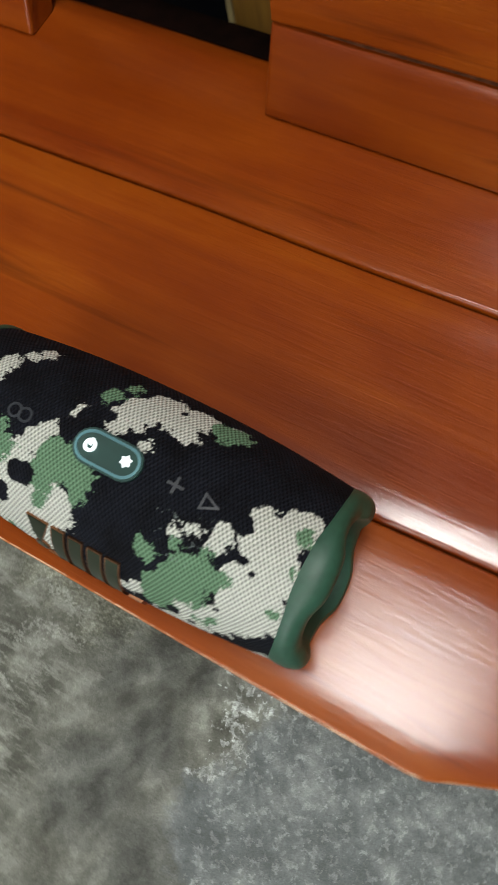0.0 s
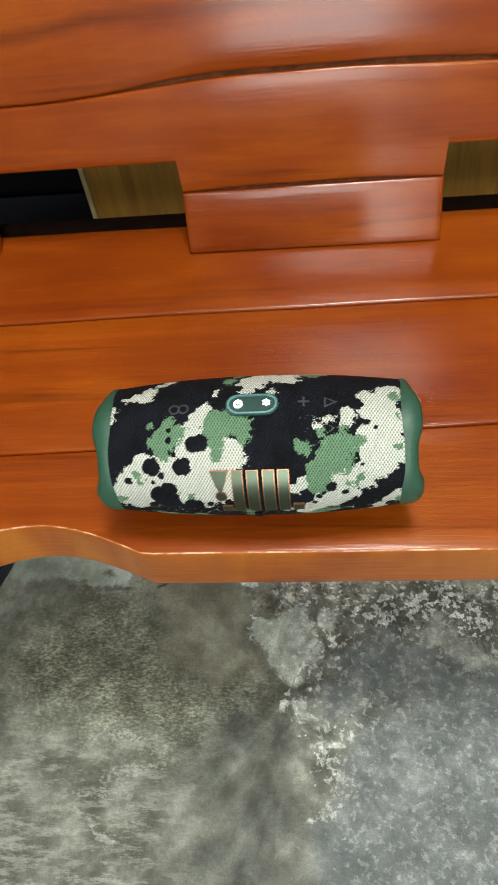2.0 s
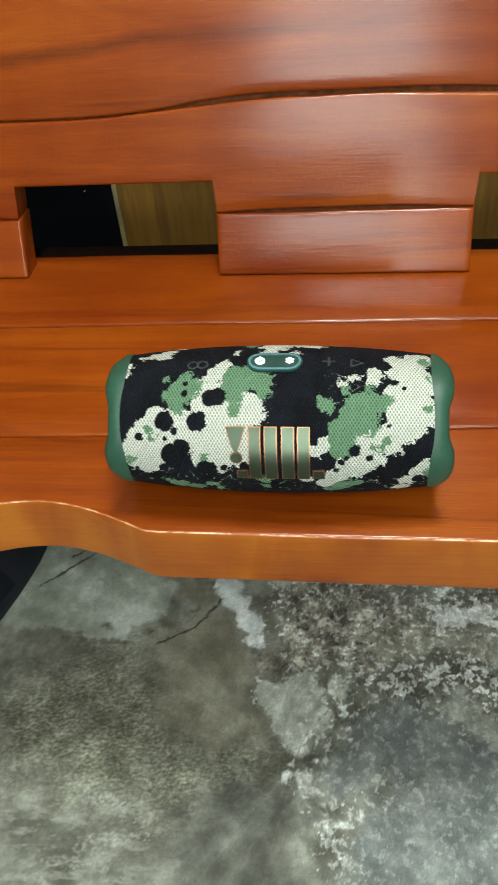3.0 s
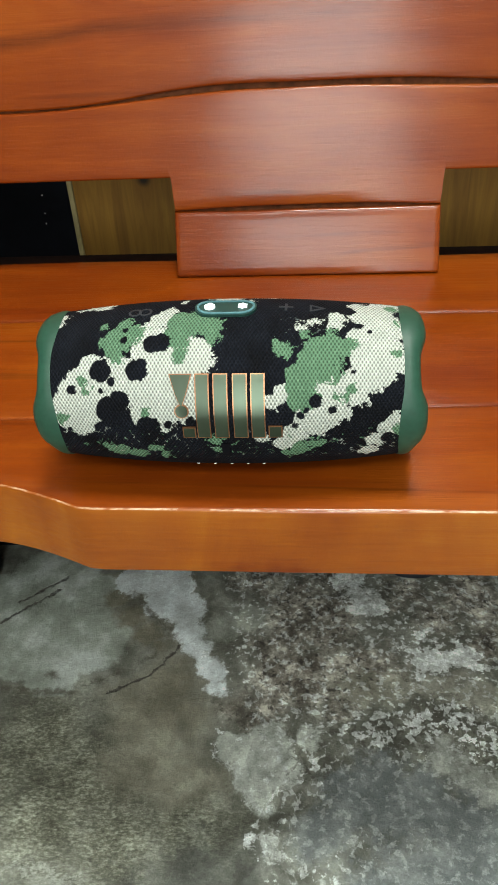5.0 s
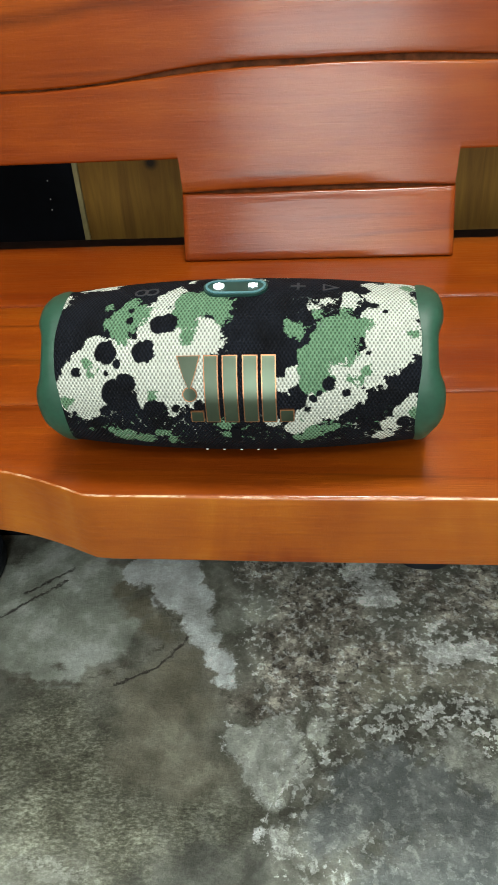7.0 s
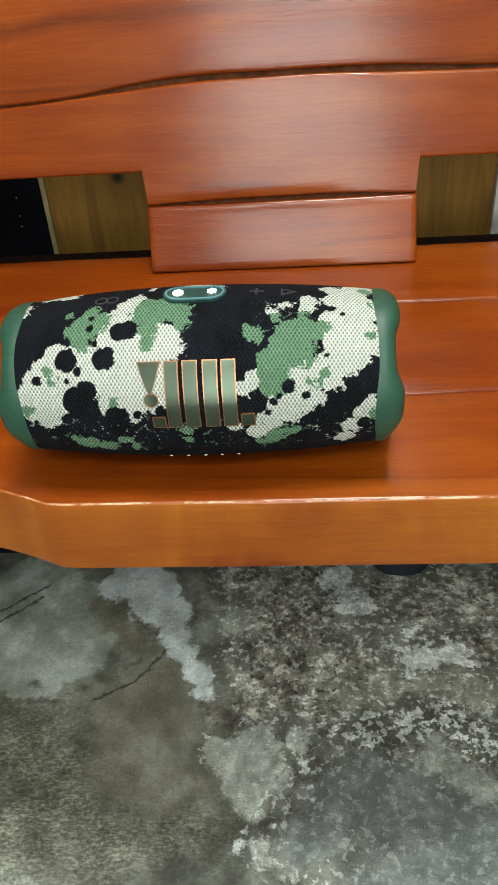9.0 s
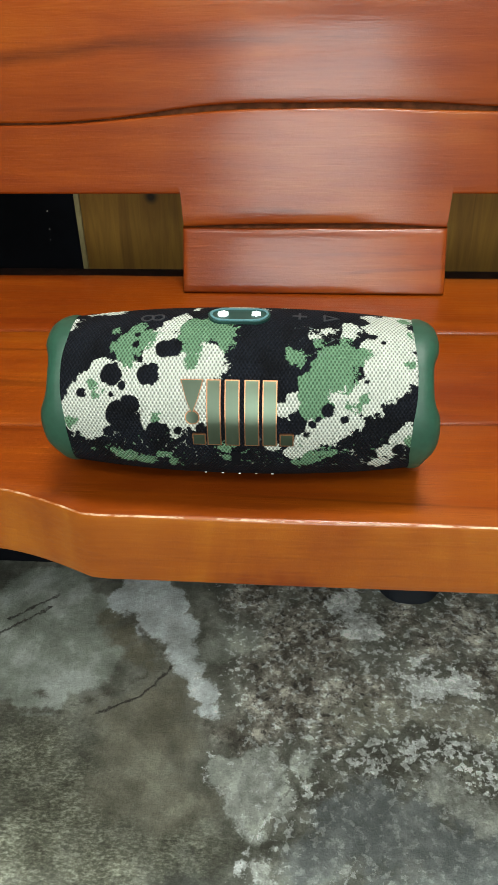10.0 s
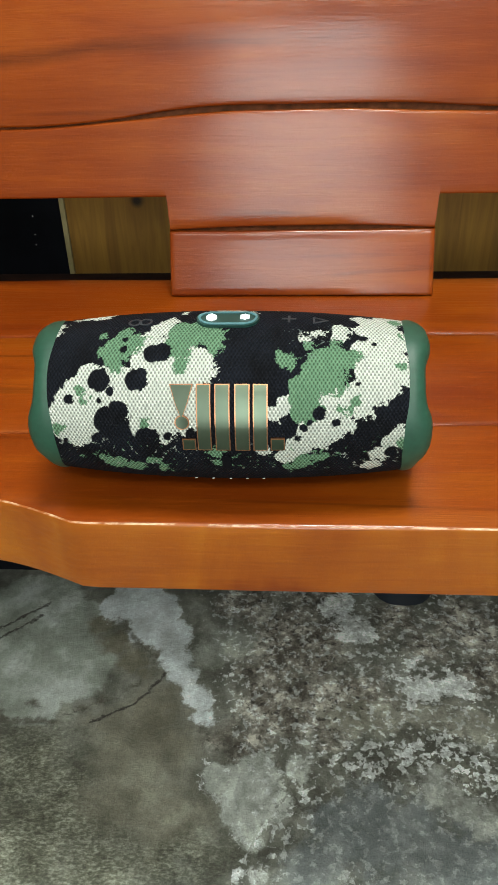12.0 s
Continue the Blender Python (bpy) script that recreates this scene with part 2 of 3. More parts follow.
# zones of the floor, in centimetres
# real tones, but lightened under the bench to make up for weak light
SLAB = [(-27.7, 28.6, 6.2), (-27.7, 20.1, 5.7), (-20.7, 20.3, 4.7), (-23.8, 15.7, 3.3), (-35, 22.3, 7.8), (-21.1, 27, 3)]
WEDGE = [(-19, 26.6, 1.3), (-16.7, 23.7, 1.7), (-14.3, 21.3, 1.5), (-12.3, 19.7, 0.9)]
BROWN = [(-10.9, 14.4, 3.4), (-8, 10.9, 2.6), (-11.8, 9.5, 4.2), (-8.8, 4.9, 3.4), (-13.2, 5.9, 3.2), (-6, 3.9, 2), (-14.5, 12.5, 2.5)]
BAND = [(-17.2, 29.4, 2.6), (-13.3, 29.1, 3.1), (-10.7, 25.1, 2.5), (-13.8, 25.9, 1.9), (-9.6, 21.6, 2), (-8, 19, 1.7), (-6.4, 16.7, 1.5), (-5.7, 14.4, 1.1), (-15.5, 33, 3)]
PATCH = [(-3.7, 24.1, 2.3), (-5.8, 22, 1.9)]
SCREED = [(-3.2, 7.7, 1.6), (0, 8.1, 2.3), (-0.9, 4.7, 2.3), (1.7, 5.3, 2), (-0.2, 2.6, 1.6), (4.3, 8.9, 1.4)]
RIM = [(-4.2, 9.2, 0.8), (-0.6, 0.1, 1), (-0.7, -1.6, 1.1), (1.3, 1.6, 0.8), (4.6, 5.7, 0.8), (-5.2, 7, 0.5), (6.3, -4.3, 0.9), (9.3, -0.8, 0.6), (12.2, -6.6, 0.6)]
DAMP = [(-1.9, 31.3, 3.4), (-4.4, 28.9, 1.3), (2.3, 26, 3.6), (6.2, 23.6, 3.8), (1.2, 21, 2.8), (1.4, 15.9, 3.5), (-3.6, 12.3, 1.5), (-0.2, 11.8, 2), (6.1, 16, 4.1), (10.8, 17.6, 2.7)]
DAMP += [(15.5, 28.1, 2.6), (23.8, 27.5, 3.9), (18.8, 24, 2.2), (24.9, 20.3, 3), (14.2, 15.6, 1.4), (30, 23, 5), (6, 33, 4)]
CHALK = [(8.3, 29.7, 2.9), (10.4, 27.1, 3.2), (9.1, 31.6, 2.6), (14.6, 20, 1.6), (17.4, 18.6, 2.8), (20.7, 18.7, 2.5), (17, 22, 1.4), (-2.4, 28.9, 1.1), (-6.9, 18.1, 1.1), (-4.9, 16.4, 0.8), (3.7, 18.8, 1), (8.5, 19.4, 0.8), (0.9, 12.8, 0.9)]
SPECK = [(10.8, 9.7, 2.7), (14.7, 10.2, 3), (19.2, 11.3, 3.3), (21.8, 8.4, 2.6), (6, 12, 1.6), (3.8, 5.4, 1.6), (4.8, 4.1, 1.5), (8.1, 10.2, 2.2), (27, 11, 4)]
LIGHT = [(16.9, 7.1, 1.7), (19.2, 5.5, 1.8), (20.7, 4, 1.3)]
SLATE = [(12.8, 2.6, 4.2), (7.8, 2.4, 3), (17.3, -0.1, 4), (5.8, -0.6, 2.6), (10, 5.7, 2.1), (14, -9, 8), (25, -4, 8), (8, -16, 6), (20, -18, 9)]
OLIVE = [(-22.4, 7.2, 5), (-17, 3.5, 5.5), (-20.2, 0.2, 6), (-12.7, -1.4, 5), (-6.9, -0.7, 4.2), (-28, 3, 6)]
# dimmer floor in front of the bench, its shade put into colour
PAINTED_SHADE = [(-5.8, -4.9, 3.6), (-1, -4.3, 2.6), (-8.9, -8.6, 3), (-2.8, -13.2, 4), (-10, -6, 2), (-6, -19, 5), (3, -22, 5)]
CRUST_LINE = [((-5, 7.1), (-1.9, 3.5)), ((-1.9, 3.5), (0.5, -1.2)), ((0.5, -1.2), (3.3, -4.4)), ((3.3, -4.4), (5.4, -9.1)), ((5.4, -9.1), (1.9, -13.6))]
SCRATCHES = [((-23.2, -11.4), (-15.3, -7.7)), ((-23.2, -13.6), (-19.6, -15.3)), ((-22, -4.5), (-16, -5.5)), ((-20, -9.5), (-17, -12.5))]
CRACKS = [((-34, 21), (-26.5, 27.6)), ((-31, 25.5), (-26, 30)), ((-10.3, 19.4), (-13.2, 15.4)), ((-13.2, 15.4), (-16.8, 13.5))]
SEAMS = [((-17, 15.4), (-21, 13)), ((-21, 13), (-29, 13.4)), ((-12.8, 18.4), (-17, 15.4)), ((-10.5, 20.4), (-17, 27.3)), ((-23.9, 15.6), (-23.3, 15.2))]


def concrete():
    w = Net("concrete", 0.8)
    p = w.stretch(w.where("Object"), (100, 100, 100))
    flat = w.vmath("MULTIPLY", p, (1, 1, 0))
    wob = w.vmath("SUBTRACT", w.noise(p, 0.33, 7.0, 0.72, out="Color"), (0.5, 0.5, 0.5))
    q = w.vmath("MULTIPLY", w.vmath("ADD", flat, w.vmath("MULTIPLY", wob, (9, 9, 0))), (1, 1, 0))
    calm = w.vmath("MULTIPLY", w.vmath("ADD", flat, w.vmath("MULTIPLY", wob, (5, 5, 0))), (1, 1, 0))
    lq = w.vmath("MULTIPLY", w.vmath("ADD", flat, w.vmath("MULTIPLY", wob, (2.2, 2.2, 0))), (1, 1, 0))
    mid = w.noise(p, 0.22, 8.0, 0.62)
    soft = w.noise(p, 0.11, 5.0, 0.55)
    grit = w.noise(p, 1.5, 6.0, 0.7)
    grain = w.noise(p, 6.0, 4.0, 0.7)
    crumb = w.noise(p, 1.15, 8.0, 0.66)
    clump = w.noise(p, 0.42, 8.0, 0.7)

    def inside(spots, edge, pos=q):
        return w.between(field(w, pos, spots, 0.6), edge, -edge)

    def lay(c, mask, over, amount=1.0):
        return w.mix(w.math("MULTIPLY", mask, amount), c, over)

    def nearest(pos, lines):
        d = None
        for a, b in lines:
            e = stroke(w, pos, a, b)
            d = e if d is None else w.math("MINIMUM", d, e)
        return d

    # base tone lowered to hold back light on the floor in front
    c = w.ramp(mid, [(0.38, (0.105, 0.107, 0.085)), (0.5, (0.175, 0.178, 0.147)), (0.62, (0.27, 0.277, 0.236))])
    brushed = w.math("ADD", w.math("MULTIPLY", w.noise(w.stretch(p, (0.75, 1.5, 1)), 2.4, 6.0, 0.72), 0.7), w.math("MULTIPLY", clump, 0.3))
    c = lay(c, inside(OLIVE, 3.5), w.ramp(brushed, [(0.40, (0.070, 0.069, 0.046)), (0.5, (0.172, 0.174, 0.124)), (0.60, (0.40, 0.41, 0.33))]), 0.92)
    c = lay(c, inside(PAINTED_SHADE, 1.8), w.ramp(mid, [(0.38, (0.075, 0.079, 0.070)), (0.62, (0.165, 0.172, 0.153))]), 0.75)
    c = lay(c, inside(BROWN, 1.6), w.ramp(soft, [(0.36, (0.160, 0.148, 0.105)), (0.64, (0.30, 0.29, 0.224))]), 0.9)
    c = lay(c, inside(SLATE, 0.9), w.ramp(w.math("ADD", w.math("MULTIPLY", soft, 0.45), w.math("MULTIPLY", clump, 0.55)), [(0.36, (0.125, 0.142, 0.142)), (0.5, (0.180, 0.200, 0.198)), (0.64, (0.28, 0.30, 0.293))]), 0.92)
    dark = w.ramp(w.math("ADD", w.math("MULTIPLY", clump, 0.78), w.math("MULTIPLY", grit, 0.22)), [(0.40, (0.090, 0.078, 0.060)), (0.50, (0.220, 0.200, 0.163)), (0.60, (0.50, 0.48, 0.42))])
    c = lay(c, inside(DAMP, 1.1), dark, 0.92)
    warm = w.between(stroke(w, q, (8.5, 15), (30, 14)), 2.2, 0.9)
    c = lay(c, warm, w.ramp(soft, [(0.36, (0.24, 0.234, 0.182)), (0.64, (0.42, 0.415, 0.345))]), 0.88)
    c = lay(c, inside(PATCH, 0.5), w.ramp(mid, [(0.36, (0.235, 0.25, 0.21)), (0.64, (0.40, 0.42, 0.365))]), 0.85)
    c = lay(c, inside(SLAB, 0.35, calm), w.ramp(w.math("ADD", w.math("MULTIPLY", mid, 0.5), w.math("MULTIPLY", soft, 0.5)), [(0.38, (0.215, 0.240, 0.198)), (0.5, (0.320, 0.352, 0.300)), (0.60, (0.52, 0.565, 0.525))]), 0.94)
    c = lay(c, inside(WEDGE, 0.5, calm), w.ramp(mid, [(0.38, (0.110, 0.100, 0.066)), (0.62, (0.20, 0.188, 0.135))]), 0.9)
    c = lay(c, inside(BAND, 0.22, calm), w.ramp(mid, [(0.36, (0.46, 0.50, 0.49)), (0.5, (0.62, 0.67, 0.67)), (0.64, (0.82, 0.87, 0.88))]), 0.9)
    c = lay(c, inside(SCREED, 0.2, calm), w.ramp(mid, [(0.34, (0.36, 0.385, 0.335)), (0.66, (0.56, 0.59, 0.54))]), 0.92)
    # crumbs of chalk: thick in their own patches, thin over the damp and the speckled ground
    chalk_c = w.mix(w.between(grit, 0.4, 0.6), (0.50, 0.53, 0.50), (0.88, 0.91, 0.90))

    def scatter(mask, bare, full, n=crumb):
        edge = w.between(mask, 0.0, 1.0, bare, full)
        return w.between(w.math("SUBTRACT", n, edge), 0.0, 0.022)

    east = w.between(w.math("ADD", w.xyz(q)[0], w.math("MULTIPLY", w.xyz(q)[1], 0.25)), -3.0, 1.5)
    speck = scatter(inside(SPECK, 1.6), 0.80, 0.485)
    thick = scatter(inside(CHALK, 1.3), 0.80, 0.405, w.math("ADD", w.math("MULTIPLY", clump, 0.55), w.math("MULTIPLY", crumb, 0.45)))
    rim = scatter(inside(RIM, 0.6), 0.80, 0.45)
    stray = w.math("MULTIPLY", scatter(east, 0.80, 0.54), w.between(inside(SLATE, 1.5), 0, 1, 1.0, 0.35))
    line = w.between(w.math("ADD", nearest(q, CRUST_LINE), w.between(clump, 0.4, 0.6, 0.9, -0.5)), 0.55, 0.1)
    holes = w.math("MULTIPLY", inside(SPECK, 1.6), w.between(w.noise(w.vmath("ADD", p, (31, 17, 0)), 1.3, 7.0, 0.68), 0.52, 0.545))
    c = lay(c, holes, (0.075, 0.072, 0.055), 0.9)
    chalk = w.math("MAXIMUM", w.math("MAXIMUM", speck, thick), w.math("MAXIMUM", rim, w.math("MAXIMUM", w.math("MULTIPLY", stray, 0.7), w.math("MULTIPLY", line, 0.5))))
    c = lay(c, chalk, chalk_c, 0.85)
    c = lay(c, inside(LIGHT, 0.5), w.ramp(mid, [(0.36, (0.37, 0.39, 0.345)), (0.64, (0.54, 0.56, 0.52))]), 0.7)
    pits = w.math("MULTIPLY", inside(DAMP, 1.5), w.between(w.noise(w.vmath("ADD", p, (7, 53, 0)), 1.7, 6.0, 0.68), 0.56, 0.60))
    c = lay(c, pits, (0.028, 0.024, 0.019), 0.85)
    scuff = w.between(w.math("ADD", nearest(q, SCRATCHES), w.between(brushed, 0.42, 0.58, 0.6, -0.3)), 0.75, 0.1)
    c = lay(c, scuff, (0.42, 0.43, 0.38), 0.75)
    smear = w.math("MULTIPLY", w.between(w.xyz(q)[0], -8.0, -16.0), w.math("MULTIPLY", w.between(w.xyz(q)[1], -2.0, -7.0), w.between(w.noise(w.stretch(p, (0.35, 1.3, 1)), 0.9, 7.0, 0.75), 0.49, 0.60)))
    c = lay(c, smear, (0.37, 0.38, 0.33), 0.7)
    # crust and fine sand
    rough_side = w.math("MULTIPLY", w.between(east, 0, 1, 0.5, 1.0), w.between(w.math("MAXIMUM", inside(SLATE, 1.5), inside(SLAB, 1.5)), 0, 1, 1.0, 0.35))
    c = w.mix(w.math("MULTIPLY", w.between(clump, 0.49, 0.41, 0.0, 0.6), rough_side), c, w.mix(1.0, c, (0.5, 0.49, 0.46), "MULTIPLY"))
    c = w.mix(w.math("MULTIPLY", w.between(clump, 0.53, 0.60, 0.0, 0.6), rough_side), c, w.mix(1.0, c, (1.7, 1.72, 1.68), "MULTIPLY"))
    c = w.mix(1.0, c, (1.05, 1.09, 1.10), "MULTIPLY")
    c = w.mix(w.between(grain, 0.38, 0.56, w.between(inside(OLIVE, 3.5), 0, 1, 0.32, 0.6), 0.0), c, w.mix(1.0, c, (0.55, 0.55, 0.53), "MULTIPLY"))
    c = w.mix(w.between(grit, 0.53, 0.66, 0.0, 0.35), c, w.mix(1.0, c, (1.45, 1.45, 1.45), "MULTIPLY"))
    crack = w.between(w.math("ADD", nearest(lq, CRACKS), w.between(grit, 0.35, 0.65, -0.12, 0.14)), 0.06, 0.26, 1.0, 0.0)
    seam = w.between(w.math("ADD", nearest(lq, SEAMS), w.between(clump, 0.38, 0.62, -0.25, 0.7)), 0.1, 0.7, 1.0, 0.0)
    c = lay(c, seam, (0.095, 0.088, 0.064), 0.8)
    c = lay(c, crack, (0.045, 0.040, 0.033), 0.85)
    w.set("Base Color", c)
    w.set("Roughness", w.between(mid, 0.3, 0.7, 0.85, 0.62))
    h = w.math("ADD", w.math("MULTIPLY", w.math("ADD", mid, clump), 0.7), w.math("ADD", w.math("MULTIPLY", grit, 0.5), w.math("MULTIPLY", grain, 0.22)))
    h = w.math("ADD", h, w.math("SUBTRACT", w.math("MULTIPLY", chalk, 0.22), w.math("ADD", w.math("MULTIPLY", crack, 0.9), w.math("MULTIPLY", seam, 0.25))))
    w.bump(h, 0.6, 0.004)
    return w.m


CONCRETE = concrete()
room()

# ---- the bench ----
SLOPE = 0.018


def seat_z(y):
    return 0.3988 + SLOPE * (y + 0.02)


def smooth(a, b, x):
    t = min(1, max(0, (x - a) / (b - a)))
    return t * t * (3 - 2 * t)


def front_y(x):
    """The seat's scalloped front edge."""
    d = abs((x - 0.0445 + 0.2165) % 0.433 - 0.2165)
    k = max(0, d - 0.1325) / 0.084
    return -0.0215 + 0.0245 * (math.sin(math.pi / 2 * min(1, k)))


def joint(x, y, tilt, wave, seed):
    return y + tilt * x + wave * noise.noise((x * 6.0, seed, 0.0))


def g2(x):
    return joint(x, 0.0775, 0.045, 0.002, 3.1)


def g1(x):
    return joint(x, 0.217, 0.012, 0.0025, 7.7)


def seat_plank(bench, lo, hi, depth, x0=-0.82, x1=0.82):
    xs = np.linspace(x0, x1, 165)
    rings = []
    for x in xs:
        a0, a1 = lo(x), hi(x)
        rings.append([(x, a, seat_z(a) + b + 0.0006 * noise.noise((x * 9, a * 9, 1.0))) for a, b in section(a0, a1, -depth, 0, 0.0022 if lo is front_y else 0.003, 6, 0.0022)])
    ob = part("plank", loft(rings), WOOD, bench)
    if lo is front_y:
        ob.data.materials.append(WORN)
        ob.data.materials.append(EDGE)
        for f in ob.data.polygons:
            if f.normal.z > 0.3 and f.normal.y < -0.3:
                f.material_index = 1
            elif f.normal.y < -0.6:
                f.material_index = 2
    return ob


def back_y(z):
    """Front face of the reclined backrest by height."""
    zs = (0.38, 0.410, 0.4604, 0.487, 0.557, 0.580, 0.600, 0.620, 0.66, 0.75, 0.94)
    ys = (0.284, 0.2945, 0.3145, 0.3205, 0.3325, 0.3350, 0.3400, 0.3445, 0.357, 0.382, 0.436)
    return float(np.interp(z, zs, ys))


TAB, GAP = 0.2355, 0.1925
TAB_MID = 0.0403


def in_tab(x):
    return abs((x - TAB_MID + (TAB + GAP) / 2) % (TAB + GAP) - (TAB + GAP) / 2) - TAB / 2


def back_board(bench, lo, hi, xs, thick=0.028, r=0.0024, name="plank", inset=0.0, mat=None, ends=0.0):
    rings = []
    for x in xs:
        d = min(x - xs[0], xs[-1] - x)
        back = ends - math.sqrt(max(0.0, ends ** 2 - (ends - min(d, ends)) ** 2))
        rings.append([(x, back_y(a) + inset + (back if b > -thick / 2 else 0) - b, a) for a, b in section(lo(x), hi(x), -thick, 0, r, 10)])
    return part(name, loft(rings), mat or WOOD, bench)


def k1(x):
    return joint(x, 0.4590, 0.004, 0.002, 1.3)


def u1(x):
    return 0.5567 - 0.0125 * smooth(0.0, -0.2, x) - 0.004 * smooth(0.05, 0.25, x) + 0.002 * noise.noise((x * 7, 4.0, 0.0))


def split_low(x):
    """Half the width of the split in each block: wide in the middle, closing at its ends."""
    k = min(1.0, max(0.0, -in_tab(x) / (TAB / 2)))
    return 0.0004 + 0.0022 * math.sin(math.pi / 2 * k) * (0.85 + 0.8 * noise.noise((x * 14.0, 1.0, 2.0)))


def split_mid(x):
    return 0.0004 + (0.0003 + 0.0019 * smooth(-0.2, -0.02, x) - 0.0008 * smooth(0.1, 0.25, x)) * (0.8 + 0.9 * noise.noise((x * 11.0, 5.0, 2.0)))


def u2(x):
    return joint(x, 0.6605, 0.05, 0.003, 9.2)


def steps(x0, x1, n):
    """Even columns, with close pairs at the sides of the notches."""
    xs = list(np.linspace(x0, x1, n))
    period = TAB + GAP
    for k in range(-4, 5):
        for side in (-1, 1):
            e = TAB_MID + k * period + side * TAB / 2
            xs += [e + d for d in (-0.003, -0.0012, -0.0003, 0.0003, 0.0012, 0.003)]
    return sorted(x for x in xs if x0 <= x <= x1)


def bench():
    b = tagged(new("bench"), "varnished reddish-orange wooden bench with scalloped seat and notched back", "bench")
    seat_plank(b, front_y, lambda x: g2(x) - 0.0006, 0.051)
    seat_plank(b, lambda x: g2(x) + 0.0006, lambda x: g1(x) - 0.001, 0.051)
    seat_plank(b, lambda x: g1(x) + 0.001, lambda x: 0.3375, 0.051)
    xs = steps(-0.82, 0.82, 150)
    notch = lambda x: smooth(-0.0012, 0.0012, in_tab(x))
    back_board(b, lambda x: k1(x) + split_low(x) + (0.4865 - k1(x)) * notch(x), lambda x: u1(x) - split_mid(x), xs)
    back_board(b, lambda x: u1(x) + split_mid(x), lambda x: u2(x) - 0.001, xs)
    back_board(b, lambda x: u2(x) + 0.001, lambda x: 0.80, xs)
    for k in range(-2, 3):
        m = TAB_MID + k * (TAB + GAP)
        if abs(m) + TAB / 2 < 0.82:
            back_board(b, lambda x: seat_z(0.31) + 0.0005, lambda x: k1(x) - split_low(x), np.concatenate((m - TAB / 2 + np.array((0, 0.0004, 0.0012, 0.0025)), np.linspace(m - TAB / 2 + 0.005, m + TAB / 2 - 0.005, 30), m + TAB / 2 - np.array((0.0025, 0.0012, 0.0004, 0)))), name="back_block", inset=0.001, r=0.0026, ends=0.0026)
    back_board(b, lambda x: 0.505, lambda x: 0.76, np.linspace(-0.81, 0.81, 60), thick=0.018, name="back_batten", inset=0.004, mat=FILLER)
    for k in range(-2, 3):
        m = TAB_MID + k * (TAB + GAP)
        if abs(m) + TAB / 2 < 0.82:
            back_board(b, lambda x: 0.44, lambda x: 0.478, np.linspace(m - TAB / 2 + 0.004, m + TAB / 2 - 0.004, 12), thick=0.018, name="block_batten", inset=0.0045, mat=FILLER)
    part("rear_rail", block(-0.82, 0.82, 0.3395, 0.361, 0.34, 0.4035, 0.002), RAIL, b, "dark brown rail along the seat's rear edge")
    for x in (-0.72, 0.72):
        for y in (0.05, 0.28):
            part("leg", block(x - 0.035, x + 0.035, y - 0.035, y + 0.035, FLOOR, seat_z(y) - 0.051, 0.004), WOOD, b)
    return b


bench()

# ---- the loudspeaker ----
AX, AY, AZ = 0.0, 0.036, 0.4495


def barrel(x):
    return 0.0485 - 0.0062 * (abs(x) / 0.098) ** 2.2


# print of the fabric: spots in millimetres along the body and round it from the front
PALE_A = [(-41, 56, 6.1), (-33, 65, 4.1), (-83, 21, 6.8), (-86, 14, 7.5), (-76, 16, 10.2), (-76, 27, 8.2), (-72, 35, 6.1), (-57, 31, 8.9), (-60, 22, 10.9), (-41, 27, 11.6), (-36, 40, 7.5), (-44, 44, 4.8), (-23, 36, 10.2), (-15, 41, 8.2), (-10, 37, 3.8)]
PALE_B = [(-36, 16, 11.6), (-42, 8, 7.5), (-34, 5, 6.1), (-83, 2, 8.2), (-90, 6, 6.1), (-74, 4, 6.1), (-24, 20, 9.5), (-20, 11, 6.1), (-48, 54, 4.1), (-31, 72, 2.5), (-23, 85, 2.4), (-73, 88, 4), (-80, 89, 2.2), (-86, 87, 1.4), (-95, 77, 1.5), (-96, 68, 1.4)]
PALE_C = [(79, 72, 10.9), (72, 80, 4.4), (88, 86, 6.8), (89, 60, 8.9), (78, 50, 10.2), (88, 43, 7.5), (76, 40, 7.5), (92, 36, 3.8), (83, 31, 7.5), (73, 26, 7.5), (63, 21, 7.5), (56, 21, 6.1), (71, 18, 4.8), (61, 67, 2.8), (60, 61, 2.8), (53, 12, 6.1)]
PALE_D = [(45, 5, 5.7), (56, 6, 5.7), (63, 8, 3.4), (38, -4, 5.2), (33, -11, 4.6), (50, -1, 3.5), (92, 1, 4.2), (88, -5, 3.6), (82, -14, 3.6), (78, -25, 3), (31, 19, 3), (26, 16, 2.5), (35, 23, 1.4), (42, 58, 1.2), (48, 62, 1.2), (12, 85, 1.4), (20, -7, 1.9)]
PALE_E = [(1, 101, 8), (14, 106, 7.5), (24, 112, 6.5), (7, 111, 6.5), (42, 116, 3.6), (24, 100, 4), (-5, 91, 5.4), (-71, 95, 3), (-60, 110, 2.2), (-64, 103, 1.6), (2, 93, 3), (-36, 66, 4)]
LEAF_A = [(-58, 51, 8.2), (-50, 55, 6.1), (-59, 43, 4.9), (-55, 61, 4.8), (-65, 50, 3.5), (-68, 62, 1.6), (-22, 62, 8.9), (-26, 52, 6.8), (-24, 41, 3.8), (-17, 60, 7.5), (-8, 60, 6.1), (-6, 52, 3.4), (-77, 27, 2.7), (-76, 22, 1.6), (-92, 4, 3), (-43, 9, 1.9)]
